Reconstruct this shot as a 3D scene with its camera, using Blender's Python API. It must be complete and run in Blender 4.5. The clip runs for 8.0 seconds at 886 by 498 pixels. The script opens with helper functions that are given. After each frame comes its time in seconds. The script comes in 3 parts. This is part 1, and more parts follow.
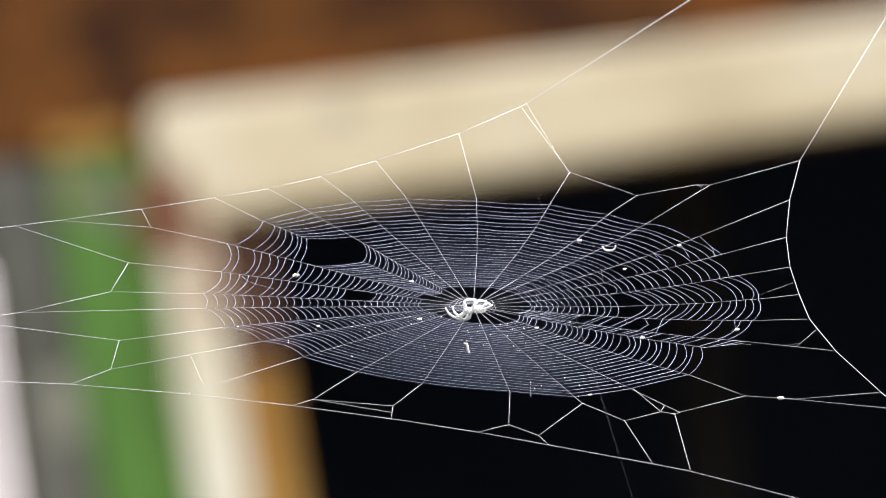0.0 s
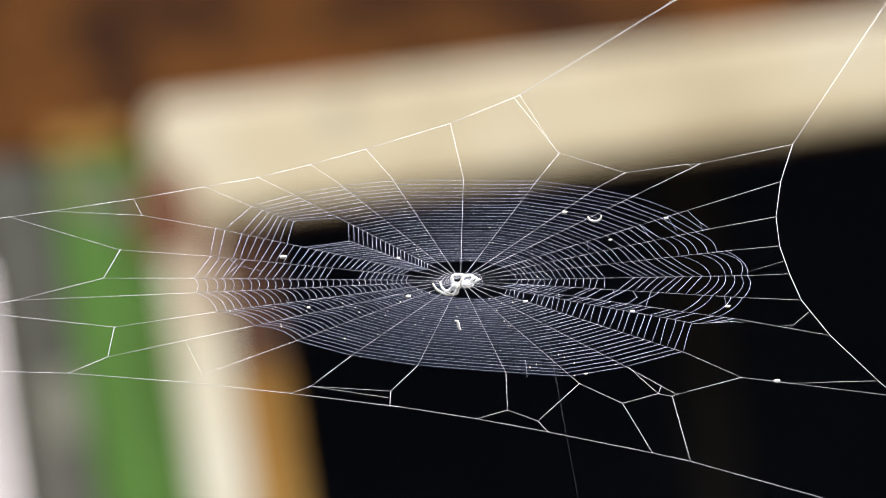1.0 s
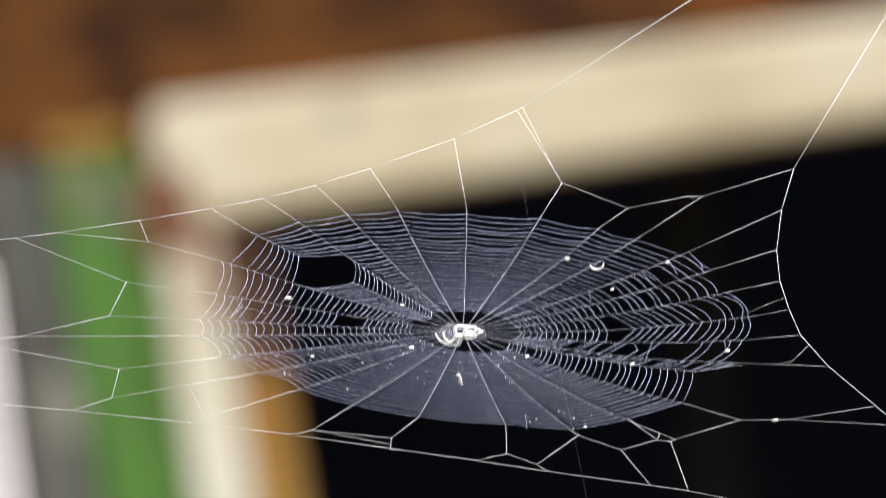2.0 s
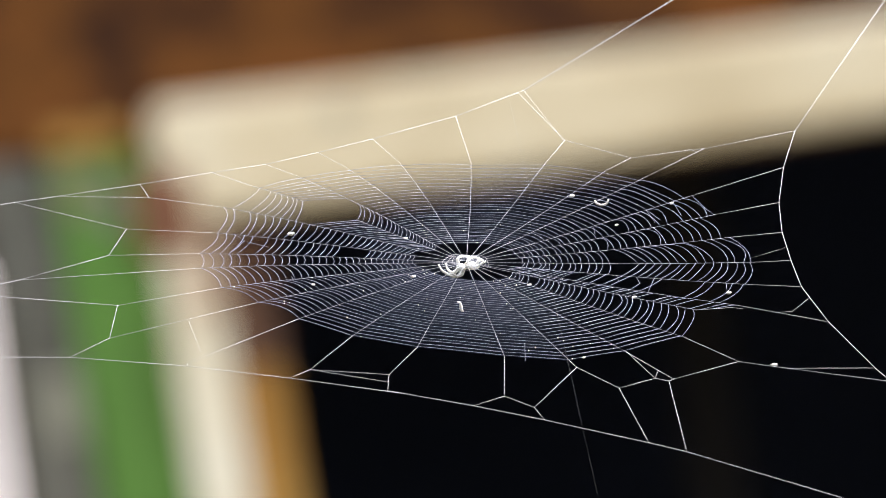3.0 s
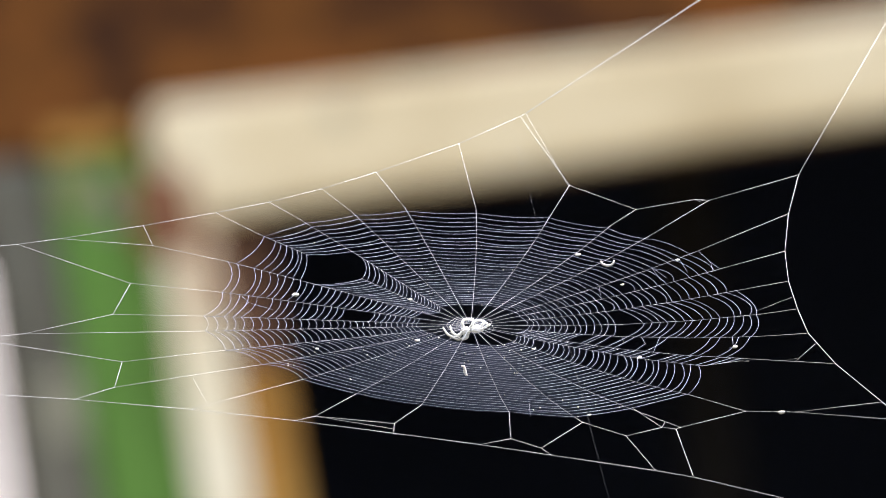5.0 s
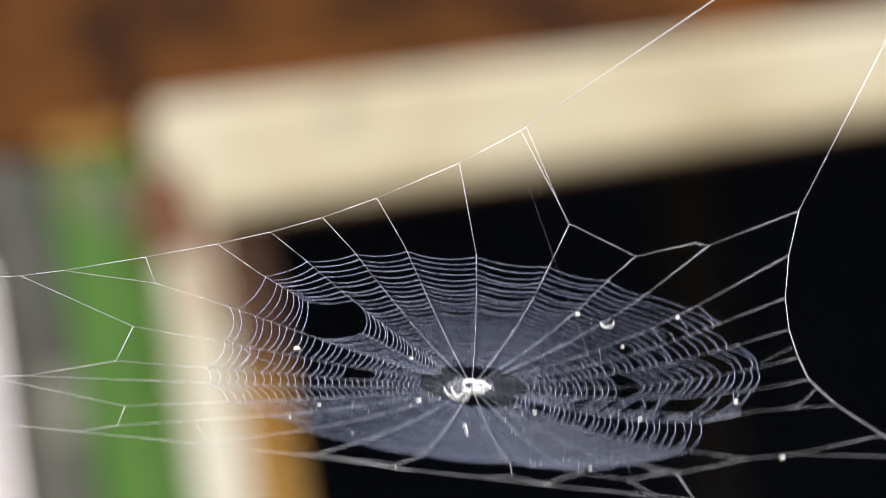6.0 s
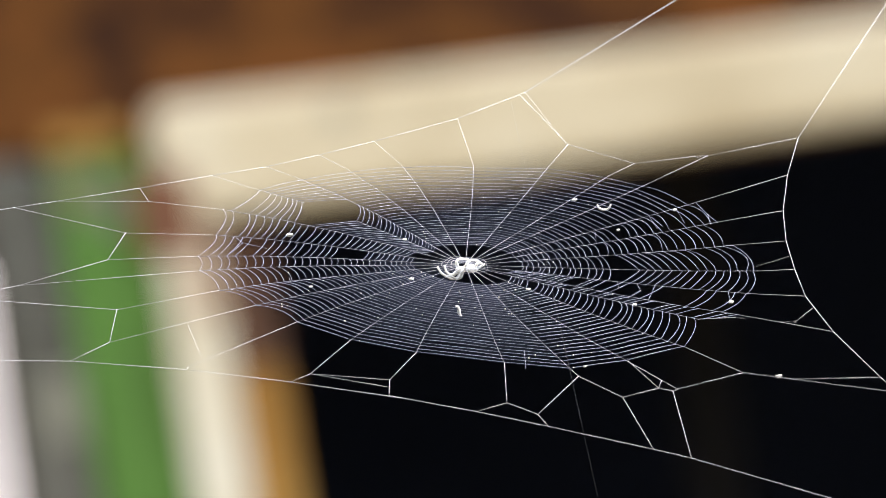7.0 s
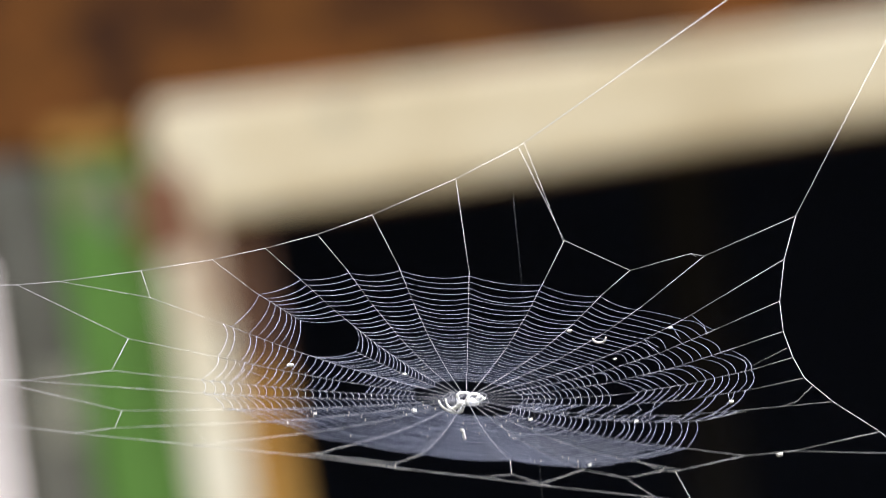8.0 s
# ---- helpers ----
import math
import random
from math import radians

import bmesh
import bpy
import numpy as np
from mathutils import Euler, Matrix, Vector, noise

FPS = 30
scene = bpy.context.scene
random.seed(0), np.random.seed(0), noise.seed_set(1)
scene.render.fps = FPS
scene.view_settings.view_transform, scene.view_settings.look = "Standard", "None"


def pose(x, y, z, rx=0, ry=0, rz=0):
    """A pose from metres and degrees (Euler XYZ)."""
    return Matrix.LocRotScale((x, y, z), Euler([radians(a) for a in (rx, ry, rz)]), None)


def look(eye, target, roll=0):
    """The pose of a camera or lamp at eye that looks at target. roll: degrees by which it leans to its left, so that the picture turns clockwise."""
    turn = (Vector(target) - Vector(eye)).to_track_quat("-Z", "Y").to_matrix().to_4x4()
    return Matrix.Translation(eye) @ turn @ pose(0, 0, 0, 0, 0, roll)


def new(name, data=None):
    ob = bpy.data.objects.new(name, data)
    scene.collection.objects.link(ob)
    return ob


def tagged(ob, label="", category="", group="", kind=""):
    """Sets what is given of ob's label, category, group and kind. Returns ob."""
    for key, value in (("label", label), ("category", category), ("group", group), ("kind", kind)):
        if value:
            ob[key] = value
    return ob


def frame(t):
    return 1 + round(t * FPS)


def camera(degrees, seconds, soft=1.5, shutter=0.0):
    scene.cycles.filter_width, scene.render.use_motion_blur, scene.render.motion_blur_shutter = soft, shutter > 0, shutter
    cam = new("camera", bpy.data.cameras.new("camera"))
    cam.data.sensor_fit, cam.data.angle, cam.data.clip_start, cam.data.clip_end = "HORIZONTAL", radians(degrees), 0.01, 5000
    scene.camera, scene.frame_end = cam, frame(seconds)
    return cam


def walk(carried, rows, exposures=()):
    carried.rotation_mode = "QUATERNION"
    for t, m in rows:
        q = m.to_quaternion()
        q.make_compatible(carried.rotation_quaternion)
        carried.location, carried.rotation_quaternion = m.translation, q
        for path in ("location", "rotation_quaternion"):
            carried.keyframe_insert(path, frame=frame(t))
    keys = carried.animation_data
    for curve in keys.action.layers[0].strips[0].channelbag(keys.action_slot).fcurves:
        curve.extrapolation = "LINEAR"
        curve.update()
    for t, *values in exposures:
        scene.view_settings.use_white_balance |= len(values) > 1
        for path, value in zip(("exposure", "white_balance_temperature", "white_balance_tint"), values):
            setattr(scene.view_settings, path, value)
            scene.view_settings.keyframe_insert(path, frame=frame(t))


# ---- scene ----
# ---- camera: a long lens on a tripod, focused on the web's hub ----
EYE, AIM, LEAN = (0.0, 0.0, 1.5), (0.0, 18.75, 2.0), -6.6
SHARP = 6.0
cam = camera(1.6472, 8.0, soft=0.4, shutter=0.42)
cam.data.dof.use_dof = True
cam.data.dof.focus_distance = SHARP
cam.data.dof.aperture_fstop = 74.0
cam.data.dof.aperture_blades = 0
VIEW = look(EYE, AIM, LEAN)
walk(cam, [(0.0, VIEW), (8.0, VIEW)], [(0.0, 1.8, 6500, 10), (1.5, 1.8, 6500, 10), (3.0, 1.75, 6500, 10), (4.5, 1.75, 6500, 10), (6.0, 1.83, 6500, 10), (6.6, 1.83, 6500, 10), (7.5, 1.75, 6500, 10), (8.0, 1.75, 6500, 10)])

# ---- sky, sun and exposure: the sun stands high beside and a little behind the shed, so its front is in open shade and the web is lit ----
world = bpy.data.worlds.new("sky")
scene.world = world
world.use_nodes = True
wn, wl = world.node_tree.nodes, world.node_tree.links
sky = wn.new("ShaderNodeTexSky")
sky.sky_type, sky.sun_disc = "NISHITA", False
SUN_UP, SUN_TURN = radians(63), radians(80)
sky.sun_elevation, sky.sun_rotation = SUN_UP, SUN_TURN
sky.dust_density = 3.0
veil = wn.new("ShaderNodeHueSaturation")  # a thin white veil of cloud takes most of the blue
veil.inputs["Saturation"].default_value = 0.3
wl.new(sky.outputs["Color"], veil.inputs["Color"])
wl.new(veil.outputs["Color"], wn["Background"].inputs["Color"])
wn["Background"].inputs["Strength"].default_value = 0.107
sun = new("sun", bpy.data.lights.new("sun", "SUN"))
sun.data.energy, sun.data.angle, sun.data.color = 4.2, radians(0.6), (1.0, 0.985, 0.96)
way = Vector((math.sin(SUN_TURN) * math.cos(SUN_UP), math.cos(SUN_TURN) * math.cos(SUN_UP), math.sin(SUN_UP)))
sun.matrix_world = look(tuple(way * 20), (0, 0, 0))


# ---- materials ----
def principled(name, rough=0.6, metal=0.0):
    mat = bpy.data.materials.new(name)
    mat.use_nodes = True
    bsdf = mat.node_tree.nodes["Principled BSDF"]
    bsdf.inputs["Roughness"].default_value = rough
    bsdf.inputs["Metallic"].default_value = metal
    bsdf.inputs["Specular IOR Level"].default_value = 0.25
    return mat, mat.node_tree.nodes, mat.node_tree.links, bsdf


def mottled(name, colours, rough=0.6, size=(8.0, 8.0, 8.0), fine=40.0, bump=0.2):
    """Colours that run into one another in large stains, with fine grain and relief; size is the stain frequency per metre in x, y, z."""
    mat, n, l, bsdf = principled(name, rough)
    place = n.new("ShaderNodeTexCoord")
    stretch = n.new("ShaderNodeMapping")
    stretch.inputs["Scale"].default_value = size
    l.new(place.outputs["Object"], stretch.inputs["Vector"])
    stain = n.new("ShaderNodeTexNoise")
    stain.inputs["Scale"].default_value, stain.inputs["Detail"].default_value = 1.0, 5.0
    l.new(stretch.outputs["Vector"], stain.inputs["Vector"])
    grain = n.new("ShaderNodeTexNoise")
    grain.inputs["Scale"].default_value, grain.inputs["Detail"].default_value = fine / 8.0, 6.0
    l.new(stretch.outputs["Vector"], grain.inputs["Vector"])
    ramp = n.new("ShaderNodeValToRGB")
    while len(ramp.color_ramp.elements) < len(colours):
        ramp.color_ramp.elements.new(0.5)
    for k, c in enumerate(colours):
        ramp.color_ramp.elements[k].position = 0.36 + 0.28 * k / max(1, len(colours) - 1)
        ramp.color_ramp.elements[k].color = (*c, 1)
    mix = n.new("ShaderNodeMix")
    mix.inputs["Factor"].default_value = 0.3
    l.new(stain.outputs["Fac"], mix.inputs["A"])
    l.new(grain.outputs["Fac"], mix.inputs["B"])
    l.new(mix.outputs["Result"], ramp.inputs["Fac"])
    l.new(ramp.outputs["Color"], bsdf.inputs["Base Color"])
    relief = n.new("ShaderNodeBump")
    relief.inputs["Strength"].default_value, relief.inputs["Distance"].default_value = bump, 0.003
    l.new(grain.outputs["Fac"], relief.inputs["Height"])
    l.new(relief.outputs["Normal"], bsdf.inputs["Normal"])
    return mat


def plain(name, colour, rough=0.5, spec=0.5):
    mat, n, l, bsdf = principled(name, rough)
    bsdf.inputs["Base Color"].default_value = (*colour, 1)
    bsdf.inputs["Specular IOR Level"].default_value = spec
    return mat


SILK = plain("dry_silk", (0.41, 0.42, 0.51), 0.45, 0.4)
FRAME_SILK = plain("thick_frame_silk", (0.68, 0.68, 0.72), 0.4, 0.5)
STICKY = plain("sticky_silk", (0.385, 0.422, 0.61), 0.35, 0.4)
SPIDER_SKIN = mottled("pale_spider_skin", [(0.90, 0.89, 0.85), (0.96, 0.95, 0.93)], 0.5, (400, 400, 400), 40, 0.1)
skin = SPIDER_SKIN.node_tree.nodes["Principled BSDF"]  # the young spider's skin lets light through
skin.inputs["Subsurface Weight"].default_value, skin.inputs["Subsurface Scale"].default_value = 0.7, 0.003
skin.inputs["Subsurface Radius"].default_value = (1.0, 0.95, 0.85)
FLECK = mottled("dry_chaff", [(0.84, 0.83, 0.81), (0.94, 0.93, 0.92)], 0.7, (700, 700, 700), 40, 0.3)
CREAM = mottled("cream_paint", [(0.70, 0.575, 0.378), (0.83, 0.705, 0.49), (0.885, 0.78, 0.58)], 0.45, (10, 10, 10), 30, 0.15)
# the same cream made paler: stronger light on the jamb put into its colour
LIT_CREAM = mottled("lit_cream_paint", [(0.76, 0.65, 0.47), (0.91, 0.83, 0.65), (0.95, 0.89, 0.74)], 0.45, (8, 8, 7), 30, 0.15)
RUST_WOOD = mottled("stained_brown_timber", [(0.03, 0.009, 0.003), (0.072, 0.023, 0.005), (0.15, 0.054, 0.008), (0.2, 0.066, 0.012)], 0.75, (18, 22, 24), 50, 0.4)
OCHRE = mottled("ochre_bare_wood", [(0.22, 0.09, 0.019), (0.46, 0.235, 0.052), (0.62, 0.37, 0.1)], 0.6, (36, 36, 8), 60, 0.3)
GREEN = mottled("green_paint", [(0.088, 0.19, 0.036), (0.122, 0.275, 0.05), (0.145, 0.315, 0.068)], 0.5, (24, 24, 6), 40, 0.2)
GREY = mottled("weathered_grey_wood", [(0.062, 0.062, 0.052), (0.105, 0.105, 0.087), (0.155, 0.152, 0.13)], 0.7, (28, 28, 8), 50, 0.3)
WHITE = mottled("pinkish_white_paint", [(0.84, 0.76, 0.765), (0.92, 0.85, 0.855)], 0.5, (12, 12, 6), 30, 0.1)
WALL = mottled("dark_red_brown_boards", [(0.07, 0.025, 0.012), (0.13, 0.05, 0.022)], 0.7, (12, 12, 40), 50, 0.3)
# the unlit room's darkness is partly put into this dark blue base colour
INSIDE = mottled("dark_bluish_plaster", [(0.054, 0.069, 0.128), (0.08, 0.1, 0.178)], 0.9, (3, 3, 3), 30, 0.2)
IRON = mottled("red_rust", [(0.17, 0.07, 0.038), (0.29, 0.14, 0.082)], 0.8, (30, 30, 30), 40, 0.4)
# brown of the stop under the head; also colours shade onto the side stop's top
BROWN = mottled("brown_wood_and_shade", [(0.11, 0.055, 0.036), (0.19, 0.10, 0.066)], 0.7, (30, 30, 12), 40, 0.3)
WORN = mottled("worn_pale_paint", [(0.22, 0.225, 0.17), (0.31, 0.31, 0.245)], 0.7, (20, 20, 20), 40, 0.2)
FADED = mottled("faded_green_paint", [(0.17, 0.21, 0.08), (0.25, 0.29, 0.13)], 0.7, (20, 20, 20), 40, 0.2)
SMUDGE = mottled("greyed_cream_paint", [(0.52, 0.47, 0.36), (0.6, 0.55, 0.43)], 0.6, (40, 40, 40), 30, 0.1)
PINKISH = mottled("pinkish_cream_paint", [(0.62, 0.46, 0.33), (0.74, 0.58, 0.43)], 0.55, (30, 30, 14), 30, 0.15)
PALE_GREY = mottled("pale_weathered_wood", [(0.13, 0.13, 0.108), (0.185, 0.182, 0.155)], 0.7, (24, 24, 10), 40, 0.3)
TAR = mottled("tarred_wood", [(0.016, 0.015, 0.017), (0.03, 0.027, 0.029)], 0.8, (30, 30, 6), 40, 0.3)
EARTH = mottled("trodden_earth", [(0.05, 0.045, 0.03), (0.085, 0.075, 0.05), (0.12, 0.105, 0.075)], 0.9, (2, 2, 2), 60, 0.6)


# ---- mesh helpers ----
def finish(name, bm, material, smooth=False):
    data = bpy.data.meshes.new(name)
    bm.to_mesh(data)
    bm.free()
    data.materials.append(material)
    if smooth:
        data.polygons.foreach_set("use_smooth", [True] * len(data.polygons))
    return new(name, data)


def part(name, bm, material, parent, label="", smooth=False):
    ob = finish(name, bm, material, smooth)
    ob.parent = parent
    return tagged(ob, label)


def block(x, y, z, bevel=0.004, seg=2, bm=None):
    """A bevelled block from spans in x, y, z."""
    bm = bm or bmesh.new()
    made = bmesh.ops.create_cube(bm, size=1.0)["verts"]
    for v in made:
        v.co = Vector([(s[0] + s[1]) / 2 + c * (s[1] - s[0]) for s, c in zip((x, y, z), v.co)])
    if bevel:
        edges = {e for v in made for e in v.link_edges}
        bmesh.ops.bevel(bm, geom=list(edges), offset=bevel, segments=seg, affect="EDGES", profile=0.5)
    return bm


def tube(points, radii, sides=5, bm=None):
    """A tapered tube along points, with closed ends."""
    bm = bm or bmesh.new()
    points = [Vector(p) for p in points]
    rings = []
    for k, p in enumerate(points):
        along = (points[min(k + 1, len(points) - 1)] - points[max(k - 1, 0)]).normalized()
        side = along.orthogonal().normalized() if not rings else (last - along * last.dot(along)).normalized()
        last, other = side, along.cross(side)
        r = radii[k] if isinstance(radii, (list, tuple)) else radii
        rings.append([bm.verts.new(p + r * (math.cos(a) * side + math.sin(a) * other)) for a in [2 * math.pi * s / sides for s in range(sides)]])
    for a, b in zip(rings, rings[1:]):
        for s in range(sides):
            bm.faces.new((a[s], a[(s + 1) % sides], b[(s + 1) % sides], b[s]))
    bm.faces.new(rings[0][::-1])
    bm.faces.new(rings[-1])
    return bm


def blob(size, centre, lump=0.0, seed=0, bm=None, sub=2):
    bm = bm or bmesh.new()
    for v in bmesh.ops.create_icosphere(bm, subdivisions=sub, radius=1.0)["verts"]:
        w = 1 + lump * noise.noise(v.co * 1.7 + Vector((seed, 0, 0)))
        v.co = Vector([c + s * q * w for c, s, q in zip(centre, size, v.co)])
    return bm


# ---- the ground and the shed front behind the web ----
ground = finish("ground", block((-60, 60), (-60, 60), (-0.2, 0.0), 0), EARTH)
tagged(ground, "bare trodden earth in front of the shed", "ground", kind="structure")
FRONT = 18.75


def setting(name, spans, material, label, category, bevel=0.004):
    return tagged(finish(name, block(*spans, bevel), material), label, category, kind="structure")


setting("wall_left", ((-1.5, -0.172), (FRONT + 0.03, FRONT + 0.12), (0, 2.55)), WALL, "dark red-brown board wall beside the doorway", "wall")
setting("wall_right", ((0.60, 1.9), (FRONT + 0.03, FRONT + 0.12), (0, 2.55)), WALL, "dark red-brown board wall beyond the doorway", "wall")
setting("wall_above", ((-0.172, 0.60), (FRONT + 0.03, FRONT + 0.12), (2.11, 2.55)), WALL, "dark red-brown board wall over the doorway", "wall")
setting("wall_back", ((-1.5, 1.9), (FRONT + 2.4, FRONT + 2.5), (0, 2.55)), INSIDE, "dark bluish back wall of the unlit shed", "wall", 0)
setting("wall_inner_left", ((-1.6, -1.5), (FRONT + 0.03, FRONT + 2.5), (0, 2.55)), INSIDE, "dark bluish side wall of the unlit shed", "wall", 0)
setting("wall_inner_right", ((1.9, 2.0), (FRONT + 0.03, FRONT + 2.5), (0, 2.55)), INSIDE, "dark bluish side wall of the unlit shed", "wall", 0)
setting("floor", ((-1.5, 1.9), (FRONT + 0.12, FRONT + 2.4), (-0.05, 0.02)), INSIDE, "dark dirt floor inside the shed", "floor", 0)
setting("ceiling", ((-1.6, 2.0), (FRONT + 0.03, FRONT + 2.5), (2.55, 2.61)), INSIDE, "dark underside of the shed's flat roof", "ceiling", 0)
setting("lintel_beam", ((-1.2, 1.4), (FRONT + 0.0025, FRONT + 0.0275), (2.0845, 2.47)), RUST_WOOD, "rust-brown stained timber fascia above the doorway", "beam", 0.006)
setting("wall_gate_left", ((-0.60, -0.43), (4.8, 8.0), (0, 2.3)), GREY, "plain weathered wall of the passage before the shed", "wall", 0.01)
setting("wall_gate_right", ((0.43, 0.60), (4.8, 8.0), (0, 2.3)), GREY, "plain weathered wall of the passage before the shed", "wall", 0.01)


def leaning(bm, k=0.045):
    """The old uprights have sunk out of plumb."""
    for v in bm.verts:
        v.co.x -= k * (v.co.z - 2.0)
    return bm


def tapered(bm):
    """The head board is narrower towards its far end."""
    for v in bm.verts:
        f = (v.co.x + 0.135) / 0.41
        v.co.z += 0.003 * f if v.co.z > 2.07 else 0.0145 * f
    return bm


door_frame = tagged(new("door_frame"), "cream painted wooden door frame around a dark opening", "door frame", kind="structure")
door_frame.location = (0, FRONT, 0)
part("head", tapered(block((-0.169, 0.60), (-0.018, 0.03), (2.0342, 2.1075), 0.009, 3)), CREAM, door_frame)
part("jamb", leaning(block((-0.172, -0.137), (-0.017, 0.03), (0.0, 2.032), 0.004), 0.035), LIT_CREAM, door_frame, "cream painted jamb, coloured paler for the stronger light on it")
part("jamb", leaning(block((0.55, 0.60), (-0.017, 0.03), (0.0, 2.04), 0.004)), CREAM, door_frame)
part("door_stop", leaning(block((-0.136, -0.1075), (0.015, 0.06), (0.0, 1.942), 0.003), 0.032), OCHRE, door_frame, "bare ochre wood door stop inside the jamb")
# top of the ochre stop, with the head's shade put into its colour
part("door_stop", leaning(block((-0.136, -0.1075), (0.016, 0.06), (1.942, 2.032), 0.003), 0.032), BROWN, door_frame, "upper end of the door stop, coloured dark brown for the head's shade")
part("door_stop", leaning(block((0.523, 0.55), (0.015, 0.06), (0.0, 2.04), 0.003)), OCHRE, door_frame, "bare ochre wood door stop inside the jamb")
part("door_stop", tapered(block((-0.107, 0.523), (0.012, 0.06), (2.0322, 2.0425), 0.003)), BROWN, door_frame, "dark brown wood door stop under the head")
part("smudge", tapered(block((-0.061, -0.046), (-0.0195, -0.017), (2.082, 2.096), 0.001)), SMUDGE, door_frame, "faint grey smudge on the paint")
part("worn_patch", leaning(block((-0.158, -0.1365), (-0.0195, -0.016), (1.975, 2.0315), 0.001), 0.035), PINKISH, door_frame, "pinkish worn cream paint")
part("hinge_plate", leaning(block((-0.182, -0.146), (-0.022, -0.0165), (2.015, 2.066), 0.002)), IRON, door_frame, "rusty iron hinge plate")

green_board = tagged(finish("green_board", leaning(block((-0.230, -0.173), (FRONT, FRONT + 0.029), (0, 2.082), 0.005)), GREEN),
                     "upright board with faded green paint beside the door frame", "board")
part("worn_patch", leaning(block((-0.207, -0.189), (FRONT - 0.002, FRONT + 0.002), (2.036, 2.064), 0.0015)), WORN, green_board, "pale worn paint")
part("worn_patch", leaning(block((-0.227, -0.199), (FRONT - 0.002, FRONT + 0.002), (2.047, 2.078), 0.0015)), FADED, green_board, "faded green paint")
grey_post = tagged(finish("grey_post", leaning(block((-0.277, -0.231), (FRONT - 0.005, FRONT + 0.029), (0, 2.082), 0.007)), GREY),
                   "weathered grey wooden post beside the green board", "post")
part("worn_patch", leaning(block((-0.257, -0.2325), (FRONT - 0.008, FRONT - 0.004), (1.91, 1.952), 0.0015)), WORN, grey_post, "pale weathered knot")
part("worn_patch", leaning(block((-0.274, -0.2335), (FRONT - 0.0075, FRONT - 0.0045), (1.78, 1.918), 0.0015)), PALE_GREY, grey_post, "pale weathered foot")
# a narrow ochre band along the fascia's lower edge, above the green board
batten = tagged(finish("batten", block((-0.232, -0.184), (FRONT - 0.004, FRONT + 0.002), (2.0845, 2.0995), 0.002), OCHRE), "narrow ochre strip along the fascia's lower edge", "batten")
white_post = tagged(finish("white_post", leaning(block((-0.40, -0.2795), (FRONT - 0.06, FRONT - 0.015), (0, 2.022), 0.008, 4), 0.025), WHITE), "pinkish white painted post beside the shed", "post")
tagged(finish("roof_post", block((0.135, 0.175), (FRONT + 0.7, FRONT + 0.74), (0.02, 2.55), 0.004), TAR), "dark wooden roof post inside the dark shed", "post")

# ---- the web's own space: x along the picture's width, y away in its plane, z its upper side ----
SLOPE = radians(21.0)
HUB_RIGHT, HUB_UP = 0.00341, -0.00616
axes = Matrix(((1, 0, 0, HUB_RIGHT), (0, math.sin(SLOPE), math.cos(SLOPE), HUB_UP), (0, -math.cos(SLOPE), math.sin(SLOPE), -SHARP), (0, 0, 0, 1)))
WEB = VIEW @ axes
U = 0.0005  # the web is laid out in half millimetres
R = 107 * U

# how the wind moves it, every tenth of a second, in half millimetres
HEAVE = [-4.3, -3.9, -3.1, -1.9, -3.3, -2.2, 0, -1.4, -4.5, -1.5, 0, -0.8, -0.4, 1.7, -1.4, -9.6, -14.3, -20.9, -19.6, -16.7, -12.1, -6.9, -2.1, 1.4, 3.7, 5.4, 8.1,
    10.7, 13.1, 9.2, 6.8, 7.8, 14.5, 13.4, 0.4, -2.6, -7.9, -11.4, -11.2, -11.8, -9.2, -14.5, -13, -13.6, -23.6, -27.7, -26.7, -20.9, -15.1, -12.3, -11.6, -13.1, -15.6, -18.8,
    -21.4, -22.9, -23.4, -23.1, -22.3, -21.5, -23.2, -20.3, -15.7, -16.8, -13.9, -9.2, -5.2, -3.5, -6.1, -3.2, 1.3, 1.5, 1.8, -1.2, -10, -11.8, -17.4, -31.5, -35.9, -32.5, -25.9]
ROCK = [-0.3, -0.2, 0, 0.2, -0.3, -0.8, -0.2, 0.3, 0, 0, 0, -0.3, -0.6, -0.9, -0.2, 0.1, 0, 0, 0.1, 0.4, 0.7, 1, 1.4, 1.6, 1.9, 2.1, 2.3,
    2.6, 2.7, 2, 1.5, 1.5, 1.9, 0.8, -0.1, -0.2, -0.4, -0.3, -0.2, 0, 0.3, -0.3, -0.4, -0.7, -0.5, 0, -0.1, 0.1, 0.3, 0.2, 0.2, -0.1, -0.5, -0.7,
    -1.1, -1.3, -1.4, -1.6, -1.6, -1.7, -1.9, -1.8, -1.5, -1.6, -1.4, -1.2, -0.8, -0.4, -0.4, 0, 0.5, 1.1, 1.8, 2.4, 1, 0.1, 1.1, 1.6, 2.2, 1, -0.1]
